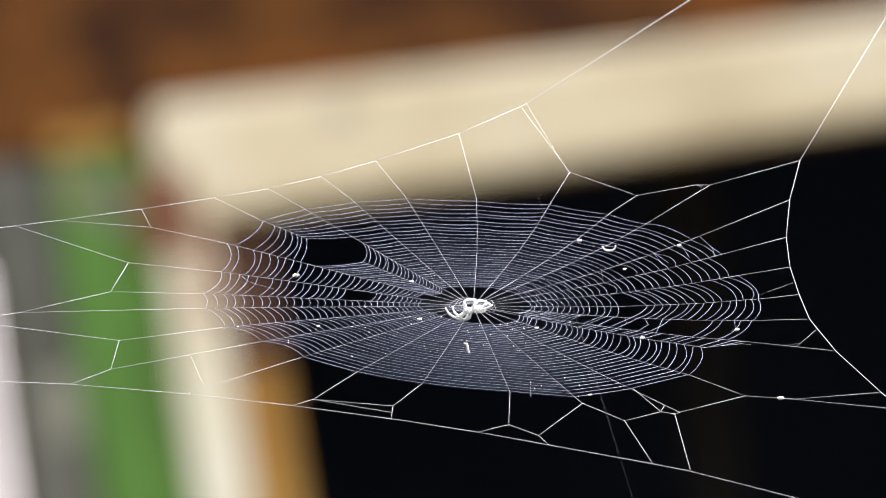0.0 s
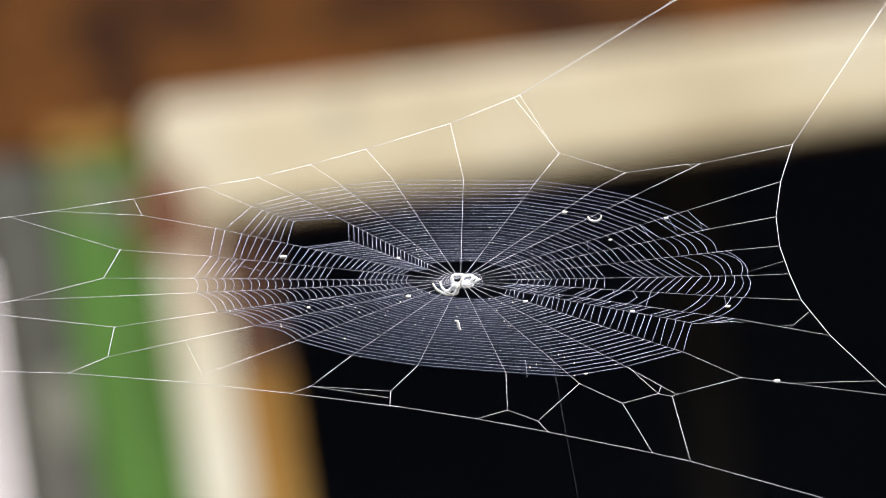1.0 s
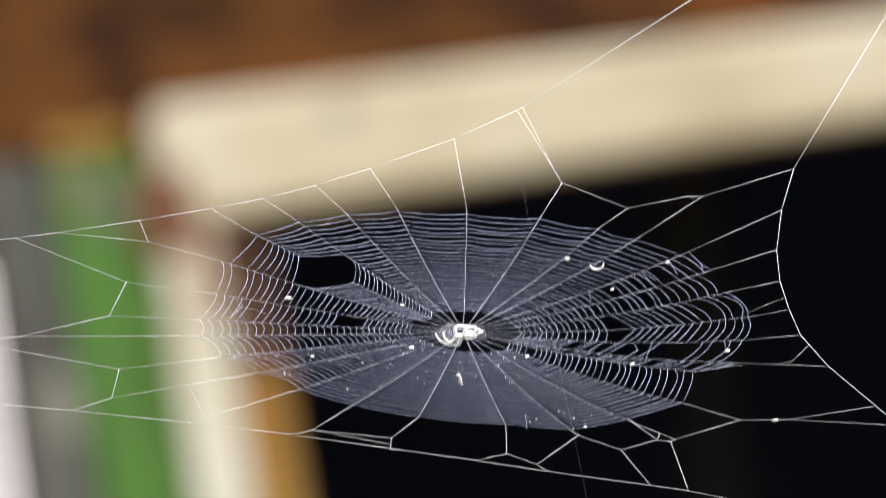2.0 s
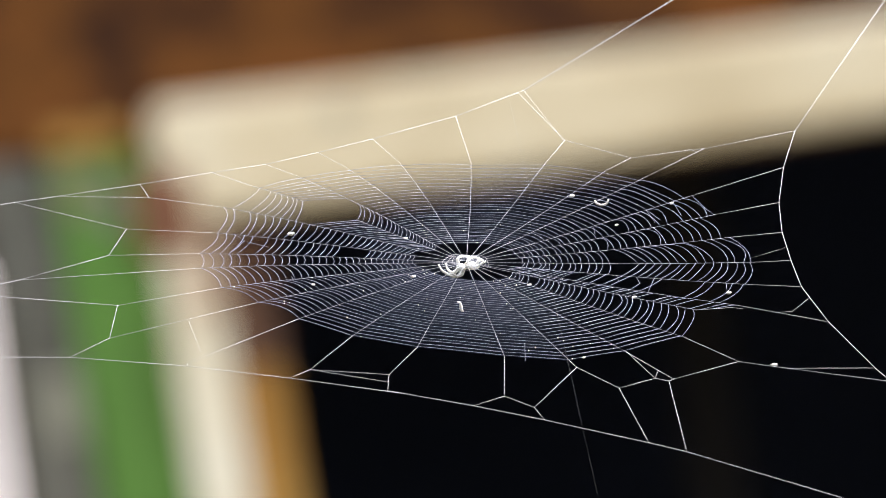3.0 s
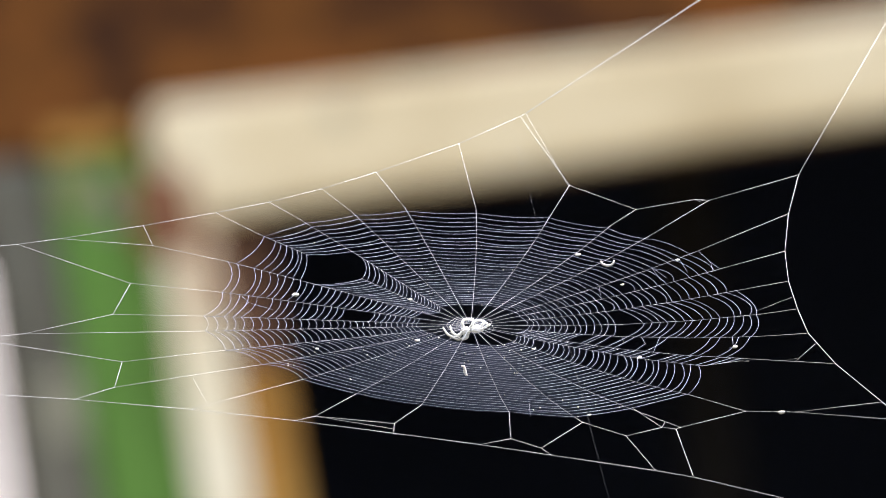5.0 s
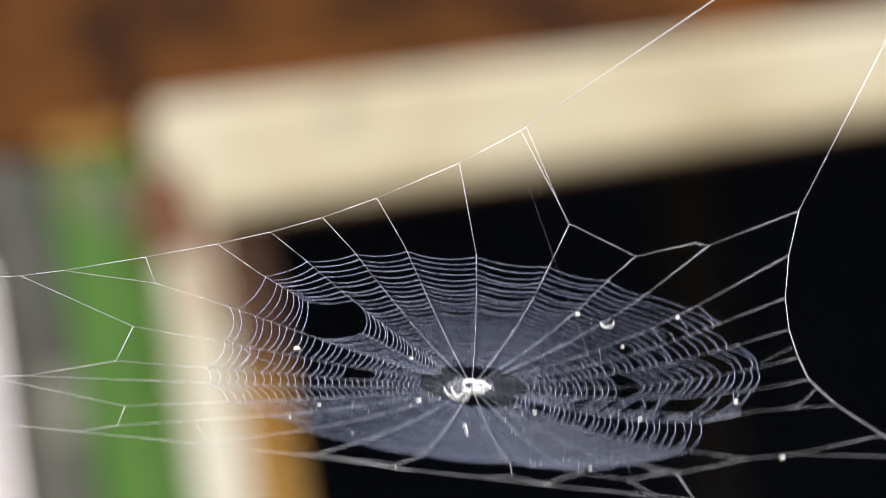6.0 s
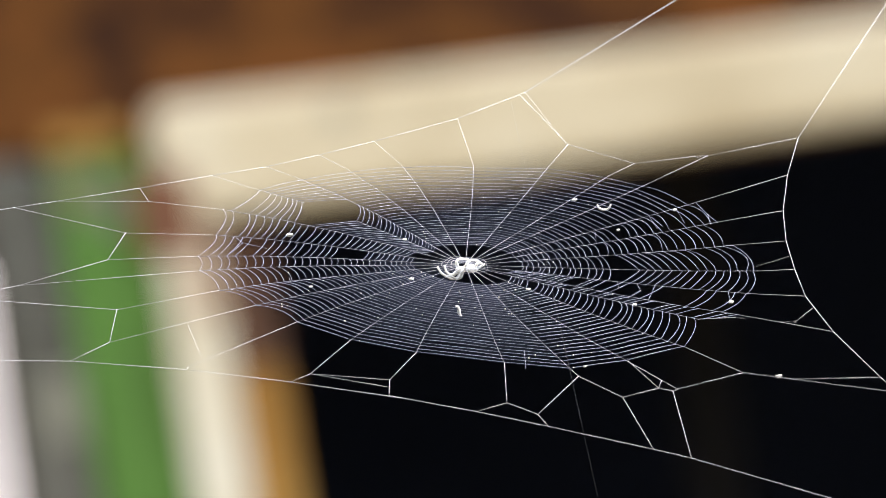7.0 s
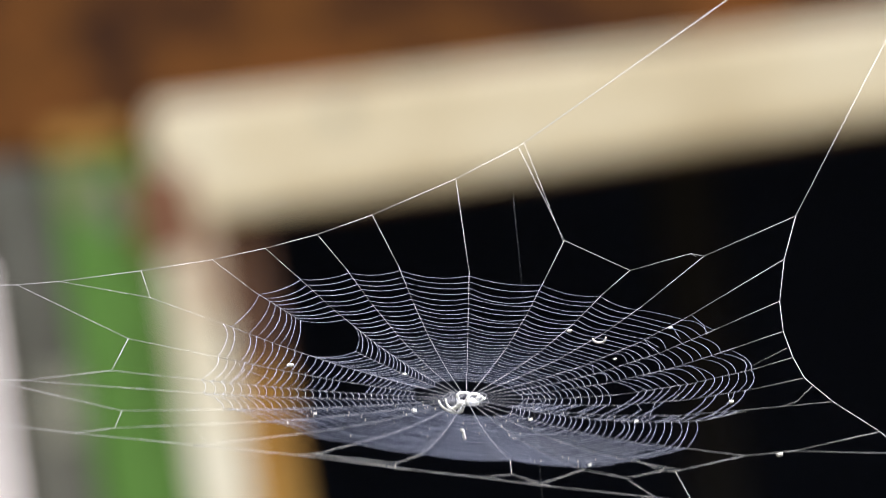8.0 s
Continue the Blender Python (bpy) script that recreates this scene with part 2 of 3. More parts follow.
PITCH = [1, 1.1, 1.3, 1.3, 0.7, -0.3, -0.8, -0.9, -0.3, -0.2, 0, 0.2, 0.3, 0.3, 2.6, 5.5, 6.2, 7.2, 6.6, 5.7, 4.8, 3.8, 2.9, 2, 1.3, 0.7, -0.1,
    -0.7, -1.5, -1.3, -1.1, -2.9, -5.2, -4.3, -0.9, 1.5, 2.2, 2.9, 3, 3.4, 3.3, 3.1, 2.3, 1.7, 1.6, 0.9, 0.4, -0.3, -0.7, -0.8, -0.7, -0.2, 0.2, 0.7,
    1.2, 1.4, 1.8, 2, 2, 1.5, 1.1, 1.6, 1.9, 2.7, 3.2, 3.5, 2.4, 1.6, 1.2, 0.3, -0.9, -0.5, -0.2, 0.5, 3.1, 4.8, 3.8, 3.6, 3, 1.8, 0.2]
WARP = [-0.3, -0.2, 0, 0.1, 0, 0, 0.4, 0.5, 0.1, 0.1, 0, -0.4, -0.7, -0.9, -0.4, -0.4, -0.6, -0.9, -0.8, -0.7, -0.3, 0, 0.5, 0.7, 0.9, 0.9, 1.1,
    1.3, 1.5, 1.2, 1.1, -0.5, -1.6, 1.1, -0.4, -0.9, -1.2, -1.3, -1.2, -1, -0.7, -1.5, -1.5, -1.9, -2.5, -2.5, -2.3, -1.6, -1.2, -1, -1.1, -1.5, -1.8, -2.3,
    -2.6, -2.8, -3, -3.2, -3.2, -3.2, -3.4, -2.9, -2.3, -2.2, -1.7, -1.1, -0.6, -0.3, -0.5, -0.1, 0.5, 0.4, 0.4, 0.1, -0.7, -0.7, -0.9, -1.9, -1.8, -2, -1.9]
BELLY = [-6.2, -4.7, -3, -1, -1.2, 1.1, 7.5, 10.4, 3.6, 2.4, 0, -1.9, -2.7, -1.9, -5.2, -13.6, -13.2, -14.5, -14.4, -12.7, -9.4, -5.3, -1.8, 0.4, 1.6, 2.1, 3.5,
    5, 6.3, 2.7, 0.8, 2.9, 10.1, 17.2, 3.1, -1.3, -6.6, -10.4, -10.5, -11.4, -9.3, -13.3, -10.9, -10.3, -19.1, -22.3, -19.1, -11.4, -7.4, -6.1, -7.1, -9.8, -14, -18.4,
    -22.5, -25.3, -27.3, -28.5, -29.2, -24, -21.3, -19.3, -15.6, -17.5, -15.5, -11.7, -6.5, -3.5, -4.7, -0.5, 5.2, 5, 5.1, 1.8, -4.8, -4.8, -8.6, -20.5, -23, -24.9, -23.5]
CUP = [-2.3, -1.4, -0.4, 0.6, 0.3, 0.1, 1.4, 2.6, 1.7, 0.9, 0, -1.1, -2.1, -3.1, -1.8, -0.7, -0.8, -0.9, -0.9, -0.9, -0.9, -0.8, -0.8, -0.7, -0.7, -0.8, -0.7,
    -0.7, -0.7, 0.2, 1, 1, 0.9, -0.5, -3.2, -5.7, -5.2, -4.5, -3.9, -3.3, -2.5, -1.9, -1.2, -0.5, -1.1, -1.6, 0.9, 3.5, 3.3, 3.1, 2.8, 2.5, 2.2, 1.7,
    1.4, 1.2, 0.8, 0.5, 0.3, 0.9, 1.6, 0.4, -0.8, -2, -3.2, -4.4, -3.1, -1.8, -0.6, 0.6, 2, 0.7, -0.5, -1.9, -1.1, -0.1, 0.1, 0.2, 1, -1.6, -4.1]
TWIST = [-3.7, -3.9, -4.1, -4.2, -4.4, -4.3, -3.6, -3.5, -2.8, -1.3, 0, -0.8, -1.5, -1.9, -1.2, -1.3, -3.1, -5.3, -5.1, -4.7, -4.2, -3.5, -2.9, -2.5, -2.3, -2.1, -1.8,
    -1.4, -1.1, -3, -4.7, -2.3, 0.9, 2.4, -0.9, -2.8, -3.1, -3.4, -3, -2.9, -2.3, -2.7, -2.1, -1.9, -4.1, -5.4, -5.9, -5.6, -4.6, -4, -3.5, -3.4, -3.5, -3.6,
    -3.7, -3.6, -3.3, -3.1, -2.7, -3.7, -5, -4.9, -4.5, -5, -4.9, -4.5, -4.4, -4.7, -5.6, -5.7, -5.6, -4.1, -2.5, -1.5, -1.7, -1.1, -2.4, -4.9, -5.6, -5.3, -4.6]
SKEW = [-0.3, -0.3, -0.3, -0.3, 0.2, 0.7, 0.6, 0.4, 0.3, 0.1, 0, 0, -0.1, 0, -0.6, -1.2, -1.5, -1.7, -1.5, -1.2, -1.1, -0.9, -0.6, -0.4, -0.2, 0, 0.2,
    0.5, 0.7, 0.4, 0.1, 0.8, 1.5, 2.2, 0.6, -0.9, -0.9, -0.9, -0.8, -0.8, -0.8, -0.4, -0.2, 0.2, 0.4, 0.6, 0.2, -0.1, -0.1, -0.1, -0.1, -0.2, -0.2, -0.3,
    -0.3, -0.3, -0.4, -0.4, -0.4, -0.2, 0, -0.2, -0.5, -0.7, -0.9, -1.1, -0.8, -0.4, -0.1, 0.3, 0.6, 0.4, 0.1, -0.3, -0.5, -0.8, -0.3, 0.2, 0.4, 0.5, 0.7]
RIDGE = [-0.2, -0.2, -0.2, -0.2, 0.8, 1.8, 1.4, 1.1, 0.7, 0.4, 0, -0.3, -0.7, -1, -1.2, -1.2, -1.5, -1.8, -1.6, -1.3, -1.1, -0.8, -0.6, -0.3, -0.1, 0.2, 0.4,
    0.7, 0.9, 1.4, 1.8, 2.2, 2.5, 2.9, 1.1, -0.7, -0.6, -0.6, -0.6, -0.6, -0.6, -0.7, -0.9, -1, -0.8, -0.6, -0.6, -0.4, -0.5, -0.6, -0.6, -0.6, -0.6, -0.7,
    -0.7, -0.8, -0.9, -0.9, -0.9, -1.8, -2.6, -2.2, -1.7, -1.3, -0.9, -0.5, -0.2, 0.1, 0.5, 0.8, 1.1, 1, 0.8, 0.6, 0, -0.5, -0.8, -1, -0.5, 0, 0.4]
SWAY = [2.1, 1.6, 1, 0.4, 0.2, -0.2, 0.3, 0.8, 0.5, 0.3, 0, 0.1, 0.4, 0.5, 0.4, 0.1, 0.9, 1.5, 1.5, 1.3, 1.2, 1.1, 0.9, 1, 0.8, 0.8, 0.6,
    0.5, 0.5, 0.4, 0.5, 0.7, 1, 2.9, 2.1, 1.1, 0.9, 0.8, 0.7, 0.4, 0.3, 1.4, 2.6, 3.8, 3.2, 2.6, 2.7, 2.7, 3, 3.2, 3.4, 3.7, 4, 4.1,
    4.4, 4.6, 4.8, 5.1, 5.3, 4.9, 4.6, 4.3, 4, 3.6, 3.3, 3, 2.8, 2.7, 2.5, 2.3, 2.2, 1.7, 1.3, 0.9, 1.1, 1.2, 2.2, 3.1, 3.8, 3.2, 2.7]
SHEAR = [0.8, 0.8, 0.7, 0.8, 0.5, 0.3, 0.4, 0.5, 0.3, 0.2, 0, 0.2, 0.5, 0.8, 0.5, 0.1, 0.2, 0.4, 0.5, 0.7, 0.7, 0.8, 0.8, 0.9, 1.1, 1.1, 1.2,
    1.4, 1.4, 1.3, 0.9, 1.1, 1.2, 0.9, 0.7, 0.5, 0.4, 0.3, 0.2, 0.1, -0.1, -0.1, -0.2, -0.1, -0.3, -0.3, -0.2, -0.2, -0.1, -0.2, -0.2, -0.2, -0.2, -0.3,
    -0.2, -0.2, -0.3, -0.3, -0.3, -0.3, -0.2, 0.1, 0.6, 0.9, 1.3, 1.7, 1.3, 1, 0.7, 0.4, 0.1, 0.2, 0.3, 0.4, 0.9, 1.3, 0.7, 0.3, 0.5, 0.4, 0.3]
SPREAD = [0.3, 0.2, 0.2, 0.2, 0.2, 0.2, 0.1, 0.1, 0.1, 0, 0, 0, -0.1, -0.1, -0.3, -0.7, -0.9, -1, -1, -1, -1, -1, -1, -1.1, -1.1, -1.1, -1.1,
    -1.1, -1.1, -0.9, -0.8, -0.6, -0.3, 0, -0.1, -0.2, -0.2, -0.2, -0.2, -0.2, -0.2, 0, 0.1, 0.3, 0, -0.4, -0.1, 0.2, 0, -0.1, -0.3, -0.5, -0.6, -0.8,
    -0.9, -1.1, -1.2, -1.3, -1.5, -1, -0.6, -0.5, -0.4, -0.4, -0.3, -0.2, -0.2, -0.1, 0, 0, 0.1, 0.1, -0.1, -0.1, -0.2, -0.1, -0.4, -0.6, -0.7, -0.7, -0.7]
DRAG = [2.8, 2.5, 2.2, 1.9, 1.6, 1.3, 1, 0.8, 0.5, 0.3, 0, 0.1, 0.2, 0.3, -0.1, -0.3, -0.7, -1.1, -0.7, -0.4, -0.1, 0.3, 0.6, 0.9, 1.3, 1.6, 2,
    2.3, 2.6, 2.2, 1.7, 1.5, 1.2, 1.1, 0.5, 0, 0.1, 0.2, 0.3, 0.5, 0.6, 0.5, 0.5, 0.4, 0.8, 1.1, 1.1, 1.1, 0.9, 0.8, 0.6, 0.4, 0.2, 0,
    -0.3, -0.5, -0.7, -0.9, -1.1, -0.6, -0.2, -0.6, -0.9, -1.3, -1.6, -1.9, -1.6, -1.3, -1, -0.7, -0.4, -0.3, -0.2, -0.3, -0.4, -0.5, 0.2, 0.9, 0.4, 0, -0.5]
BOW = [1.8, 1.3, 0.8, 0.3, 0.3, 0.4, 0.3, 0.2, 0.1, 0.1, 0, -0.4, -0.9, -1.3, -0.4, 0.6, 0.2, -0.1, 0, 0, 0, 0, 0.1, 0.2, 0.2, 0.3, 0.4,
    0.3, 0.4, 1, 1.5, 0.4, -0.6, -1.7, -1.5, -1.4, -0.7, 0, 0.6, 1.3, 2, 2.2, 2.4, 2.6, 3.1, 3.5, 3.5, 3.3, 3.3, 3.2, 3.2, 3.1, 3.1, 3,
    3, 2.9, 3, 2.9, 2.9, 2.8, 2.8, 2, 1.3, 0.6, -0.1, -0.8, 0, 0.8, 1.6, 2.4, 3.3, 2.3, 1.3, 0.4, 0.1, -0.1, 1.3, 2.7, 1.7, 0.8, -0.1]
ARCH = [-1, -0.7, -0.4, 0, 0.1, 0.2, 0.1, 0.1, 0.1, 0, 0, -0.3, -0.5, -0.7, -0.7, -0.8, -0.8, -0.9, -0.7, -0.6, -0.5, -0.3, -0.2, -0.1, 0.1, 0.2, 0.3,
    0.5, 0.7, 0.1, -0.6, 0.1, 0.8, 1.5, 0.7, -0.1, 0.1, 0.3, 0.5, 0.7, 0.9, 0.2, -0.5, -1.2, -1, -0.7, -0.8, -0.9, -0.8, -0.8, -0.7, -0.6, -0.6, -0.5,
    -0.5, -0.4, -0.3, -0.3, -0.2, -0.8, -1.3, -1.2, -1.1, -1, -0.9, -0.8, -0.7, -0.6, -0.5, -0.3, -0.2, -0.3, -0.3, -0.3, 0.1, 0.4, 0.3, 0.1, 0, -0.2, -0.3]
MOMENTS = [k / 10 for k in range(81)]


def shiver(t, **more):
    """A quick tremble between two tenths: a further moment, in which the named moves differ by so much from the even course."""
    at = next(k for k, m in enumerate(MOMENTS) if m > t)
    before, after = MOMENTS[at - 1], MOMENTS[at]
    q = (t - before) / (after - before)
    for course, name in ((HEAVE, "heave"), (ROCK, "rock"), (PITCH, "pitch"), (WARP, ""), (BELLY, "belly"), (CUP, ""), (TWIST, ""), (SKEW, ""), (RIDGE, ""), (SWAY, ""),
                         (SHEAR, ""), (SPREAD, ""), (DRAG, ""), (BOW, ""), (ARCH, "")):
        course.insert(at, course[at - 1] * (1 - q) + course[at] * q + more.get(name, 0.0))
    MOMENTS.insert(at, t)


shiver(179 / 30, heave=-2.4, rock=-1.2, pitch=1.4)
shiver(181 / 30, heave=2.4, rock=1.2, pitch=-1.4)
shiver(224 / 30, pitch=-0.8)
shiver(226 / 30, pitch=0.8)
shiver(239 / 30, heave=0.5, pitch=0.6)
STEPS = len(MOMENTS)


def blown(p, k, give=1.0):
    """Where the point p of the slack web is at step k."""
    x, y = p[0] / R, p[1] / R
    r2 = x * x + y * y
    reach = 1.0 / (1.0 + (r2 / 4.84) ** 2)
    inner = 1.0 / (1.0 + (r2 / 1.44) ** 2)
    lift = reach * (HEAVE[k] + ROCK[k] * x + PITCH[k] * y + WARP[k] * (x * x - y * y) + SKEW[k] * x * y) + BELLY[k] / (1.0 + (r2 / 1.96) ** 1.5)
    lift += inner * (CUP[k] * y + TWIST[k] * x + RIDGE[k] * y * y)
    aside = reach * (SWAY[k] + SHEAR[k] * y + SPREAD[k] * x) + inner * (DRAG[k] + BOW[k] * y + ARCH[k] * y * y)
    return Vector((p[0] + aside * U, p[1], p[2] + give * lift * U))


def between(pa, pb, turn=0.0):
    """The pose half way from pa to pb: its x runs along, its y towards the hub, swung by turn."""
    mid, along = (pa + pb) / 2, (pb - pa).normalized()
    side = Vector((0, 0, 1)).cross(along).normalized()
    top = along.cross(side)
    return Matrix.Translation(mid) @ Matrix((along, side, top)).transposed().to_4x4() @ Matrix.Rotation(turn, 4, "X")


def strung(a, b, k, ga=1.0, gb=1.0, turn=0.0):
    """The pose and length of a thread piece between the blown ends a and b."""
    pa, pb = blown(a, k, ga), blown(b, k, gb)
    return between(pa, pb, turn), (pb - pa).length


MOVES = []
rng = random.Random(7)
spider_web = tagged(new("spider_web"), "pale orb web with a torn gap, billowing on long frame threads", "spider web")
spider_web.matrix_world = WEB


def dusty(ob, first):
    """The specks on a thread, its faces from the given one on, are pale dust."""
    if len(ob.data.polygons) > first:
        ob.data.materials.append(FLECK)
        ob.data.polygons.foreach_set("material_index", [int(q >= first) for q in range(len(ob.data.polygons))])


def thread(name, a, b, radius, material, parent, ga=1.0, gb=1.0, parent_poses=None, label=""):
    """A straight stretch of thread; it is as long as it ever gets."""
    a, b = Vector((*a, 0.0)[:3]), Vector((*b, 0.0)[:3])
    both = [strung(a, b, k, ga, gb) for k in range(STEPS)]
    lengths = sorted(l for m, l in both)
    half = lengths[int(0.7 * len(lengths))] / 2 + radius
    bm = tube([(-half, 0, 0), (0, 0, 0), (half, 0, 0)], radius, 6)
    for q in (-1, 1):  # a dab of silk at some joints, dust on some stretches
        if rng.random() < 0.4:
            blob((0.00007, 0.00006, 0.00006), ((half - 0.00004) * q, 0, 0), 0.3, len(MOVES), bm, 1)
        if rng.random() < 0.25:
            d = rng.uniform(0.00004, 0.00008)
            blob((1.3 * d, d, d), (half * q * rng.random(), 0, 0), 0.3, len(MOVES), bm, 1)
    ob = part(name, bm, material, parent, label, True)
    dusty(ob, 14)
    poses = [m for m, l in both]
    MOVES.append((ob, poses, parent_poses))
    return ob, poses


# angle and distance of each radial's crossing with the spiral's edge, then of its frame end, degrees and half millimetres
RADIALS = [(149.3, 111.3, 150.3, 143.5), (135.3, 118.3, 134.4, 143.4), (124.9, 118.3, 125.2, 137.9), (114.2, 116.7, 114.9, 139.9), (103.5, 115.2, 104.5, 148.7),
           (89.4, 112.2, 91.3, 172.7), (74.6, 116.2, 74.4, 144.8), (62.1, 116.3, 61.2, 134.6), (53.6, 117.3, 53.6, 158.7), (40.7, 115.4, 40.7, 165.9),
           (30.0, 112.6, 29.4, 141.8), (17.3, 110.7, 16.8, 130.2), (2.8, 113.9, 3.3, 128.4), (-9.5, 113.2, -9.0, 134.1), (-21.2, 115.5, -22.4, 154.9),
           (-27.0, 102.6, -22.6, 114.6), (-41.8, 116.9, -43.8, 150.3), (-55.4, 114.1, -55.7, 147.9), (-67.5, 112.2, -67.5, 119.7), (-80.0, 100.8, -82.6, 139.9),
           (-100.3, 93.1, -102.8, 121.7), (-117.6, 91.4, -117.0, 127.3), (-134.5, 91.0, -134.6, 150.4), (-148.7, 93.9, -149.0, 159.3), (-160.4, 100.9, -159.5, 143.4),
           (-172.7, 104.1, -173.0, 174.4), (178.6, 104.0, 178.9, 139.1), (164.9, 101.2, 165.9, 137.0)]
COUNT = len(RADIALS)


def polar(angle, r):
    return Vector((r * math.cos(radians(angle)) * U, r * math.sin(radians(angle)) * U))


def on_radial(i, r):
    """The point r out along radial i, which bends where the spiral lets go of it."""
    angle, rim, end_angle, end = RADIALS[i % COUNT]
    if r <= rim:
        return tuple(polar(angle, r))
    return tuple(polar(angle, rim).lerp(polar(end_angle, end), (r - rim) / (end - rim)))


GIVE = {0: 0.96, 1: 0.87, 2: 0.83, 3: 0.84, 4: 0.85, 5: 0.88, 6: 1.07, 7: 1.08, 8: 1.18, 9: 0.99, 10: 0.89, 11: 0.83,
        12: 0.8, 13: 0.77, 14: 0.74, 15: 0.86, 16: 0.93, 17: 0.94, 18: 0.96, 19: 0.85, 20: 0.88, 21: 0.85, 22: 0.9,
        23: 0.97, 24: 1.02, 25: 1.09, 26: 1.06, 27: 1.0}


def yielding(i, r):
    """How far the point r out on radial i follows the wind."""
    i %= COUNT
    return 1.0 + (GIVE[i] - 1.0) * min(1.0, r / RADIALS[i][3]) ** 2


def yields_at(p):
    """The same for any point in the web's plane."""
    a, r = math.degrees(math.atan2(p[1], p[0])), math.hypot(p[0], p[1]) / U
    near = sorted(range(COUNT), key=lambda i: abs((RADIALS[i][0] - a + 180) % 360 - 180))[:2]
    off = [abs((RADIALS[i][0] - a + 180) % 360 - 180) for i in near]
    return (yielding(near[0], r) * off[1] + yielding(near[1], r) * off[0]) / (off[0] + off[1])


TORN = (0.648, 0.695)  # where the rungs beside the broken radial are gone
FREE, TURNS = 0.19, 31
HOLES = {26: ((0.40, 0.50), (0.80, 0.83)), 9: ((0.62, 0.645), (0.83, 0.86), (0.95, 0.97)), 10: ((0.66, 0.685),), 11: ((0.50, 0.53),), 12: ((0.50, 0.53),),
         13: ((0.50, 0.53), (0.58, 0.61), (0.63, 0.66), (0.69, 0.84), (0.89, 0.92)), 14: ((0.70, 0.74), (0.86, 0.9)), 27: ((0.92, 0.95),), 0: ((0.93, 0.96), (0.985, 1.1))}
UPWARD, AWAY = Vector((0, math.sin(SLOPE), math.cos(SLOPE))), Vector((0, math.cos(SLOPE), -math.sin(SLOPE)))

for i, (angle, rim, end_angle, end) in enumerate(RADIALS):
    stops = [3.0, 0.3 * rim, 0.52 * rim, 0.77 * rim, rim, end]
    first = poses = None
    for s, (r0, r1) in enumerate(zip(stops, stops[1:])):
        if i == 1 and s == 2:
            continue
        gives = (yielding(i, r0), yielding(i, r1))
        if first is None:
            first, poses = thread("radial_thread", on_radial(i, r0), on_radial(i, r1), 0.000031, SILK, spider_web, *gives)
        else:
            thread("radial_stretch", on_radial(i, r0), on_radial(i, r1), 0.000031 if s < 4 else 0.000028, SILK if s < 4 else FRAME_SILK, first, *gives, poses)
    # the sticky spiral's rungs from this radial to the next
    rim2 = RADIALS[(i + 1) % COUNT][1]
    ragged = 8 <= i <= 15
    for k in range(TURNS):
        u = (k + i / COUNT) / TURNS
        step = (1 - FREE) / COUNT / TURNS * (0.64 + 0.72 * u)
        f = FREE + (1 - FREE) * u * (0.64 + 0.36 * u)  # the outer turns lie wider apart
        if i in (0, 1) and TORN[0] < f < TORN[1]:
            continue
        if any(lo < f < hi for lo, hi in HOLES.get(i, ())) or rng.random() < (0.03 if ragged else 0.0):
            continue
        wob = 0.003 if not ragged else 0.005
        fa, fb = f + rng.uniform(-wob, wob), f + step + rng.uniform(-wob, wob)
        # beside the tear the rungs splay to the broken ends of their radial
        bent = 0.80 * f if f < 0.67 else 0.77 + 0.75 * (f - 0.695)
        if i == 0:
            fb = bent
        elif i == 1:
            fa, fb = bent, f
        if i in (11, 12) and f > 0.52:
            shift = 0.05 * (1 - max(0.0, (f - 0.8) / 0.2))
            fa, fb = (fa, fb + shift) if i == 11 else (fa + shift, fb)
        elif i == 27:
            fa += 0.035 * min(1.0, 4.0 * (1.0 - f))
        elif i == 13:
            fb -= 0.05
        elif i == 14:  # a narrow sector, crossed by short slanting rungs
            fb = 0.945 * fa * rim / rim2
        a, b = Vector((*on_radial(i, fa * rim), 0)), Vector((*on_radial(i + 1, fb * rim2), 0))
        ga, gb = yielding(i, fa * rim), yielding(i + 1, fb * rim2)
        lean = radians(rng.uniform(-9, 9))
        # a rung is slack: at rest its bow lies in the line of sight, a gust swings it aside and a pressed web lets it hang
        along = (a - b).normalized()
        across = max(0.0, min(1.0, (abs(along.y) - 0.55) / 0.3))
        below = a.y + b.y < -0.04
        side = Vector((0, 0, 1)).cross(along).normalized()
        top = along.cross(side)
        both = []
        for t in range(STEPS):
            gust = max(-1.0, min(1.0, (SWAY[t] + DRAG[t]) / 3.4))
            press = max(-1.0, min(1.0, (HEAVE[t] + BELLY[t]) / 44.0))
            swing = press + (gust - press) * across
            to = UPWARD.lerp(Vector((1, 0, 0)), across) * swing - AWAY * math.sqrt(1 - swing * swing)
            if 22 <= i <= 25:  # these are slackest, and always hang in towards the hub
                to = to * 0.5 - (a + b).normalized()
            elif 10 <= i <= 13 and f > 0.78:
                to = to * 0.5 + (a + b).normalized()
            both.append(strung(b, a, t, gb, ga, math.atan2(to.dot(top), to.dot(side)) + lean))
        half = sum(l for m, l in both) / len(both) * 0.5 + 0.00002
        bow = 2 * half * (rng.uniform(0.07, 0.1) if 22 <= i <= 25 or 10 <= i <= 13 and f > 0.78 else rng.uniform(0.04, 0.1) if across > 0.5 else rng.uniform(0.01, 0.035) if below else rng.uniform(0.045, 0.085))
        if ragged and rng.random() < 0.1:
            bow *= 2.0
        thick = (0.000029 if across > 0.5 else 0.000032) * rng.uniform(0.85, 1.15)
        pts = [(half * q, bow * (1 - q * q), 0) for q in (-1, -0.6, -0.2, 0.2, 0.6, 1)]
        bm = tube(pts, thick, 5)
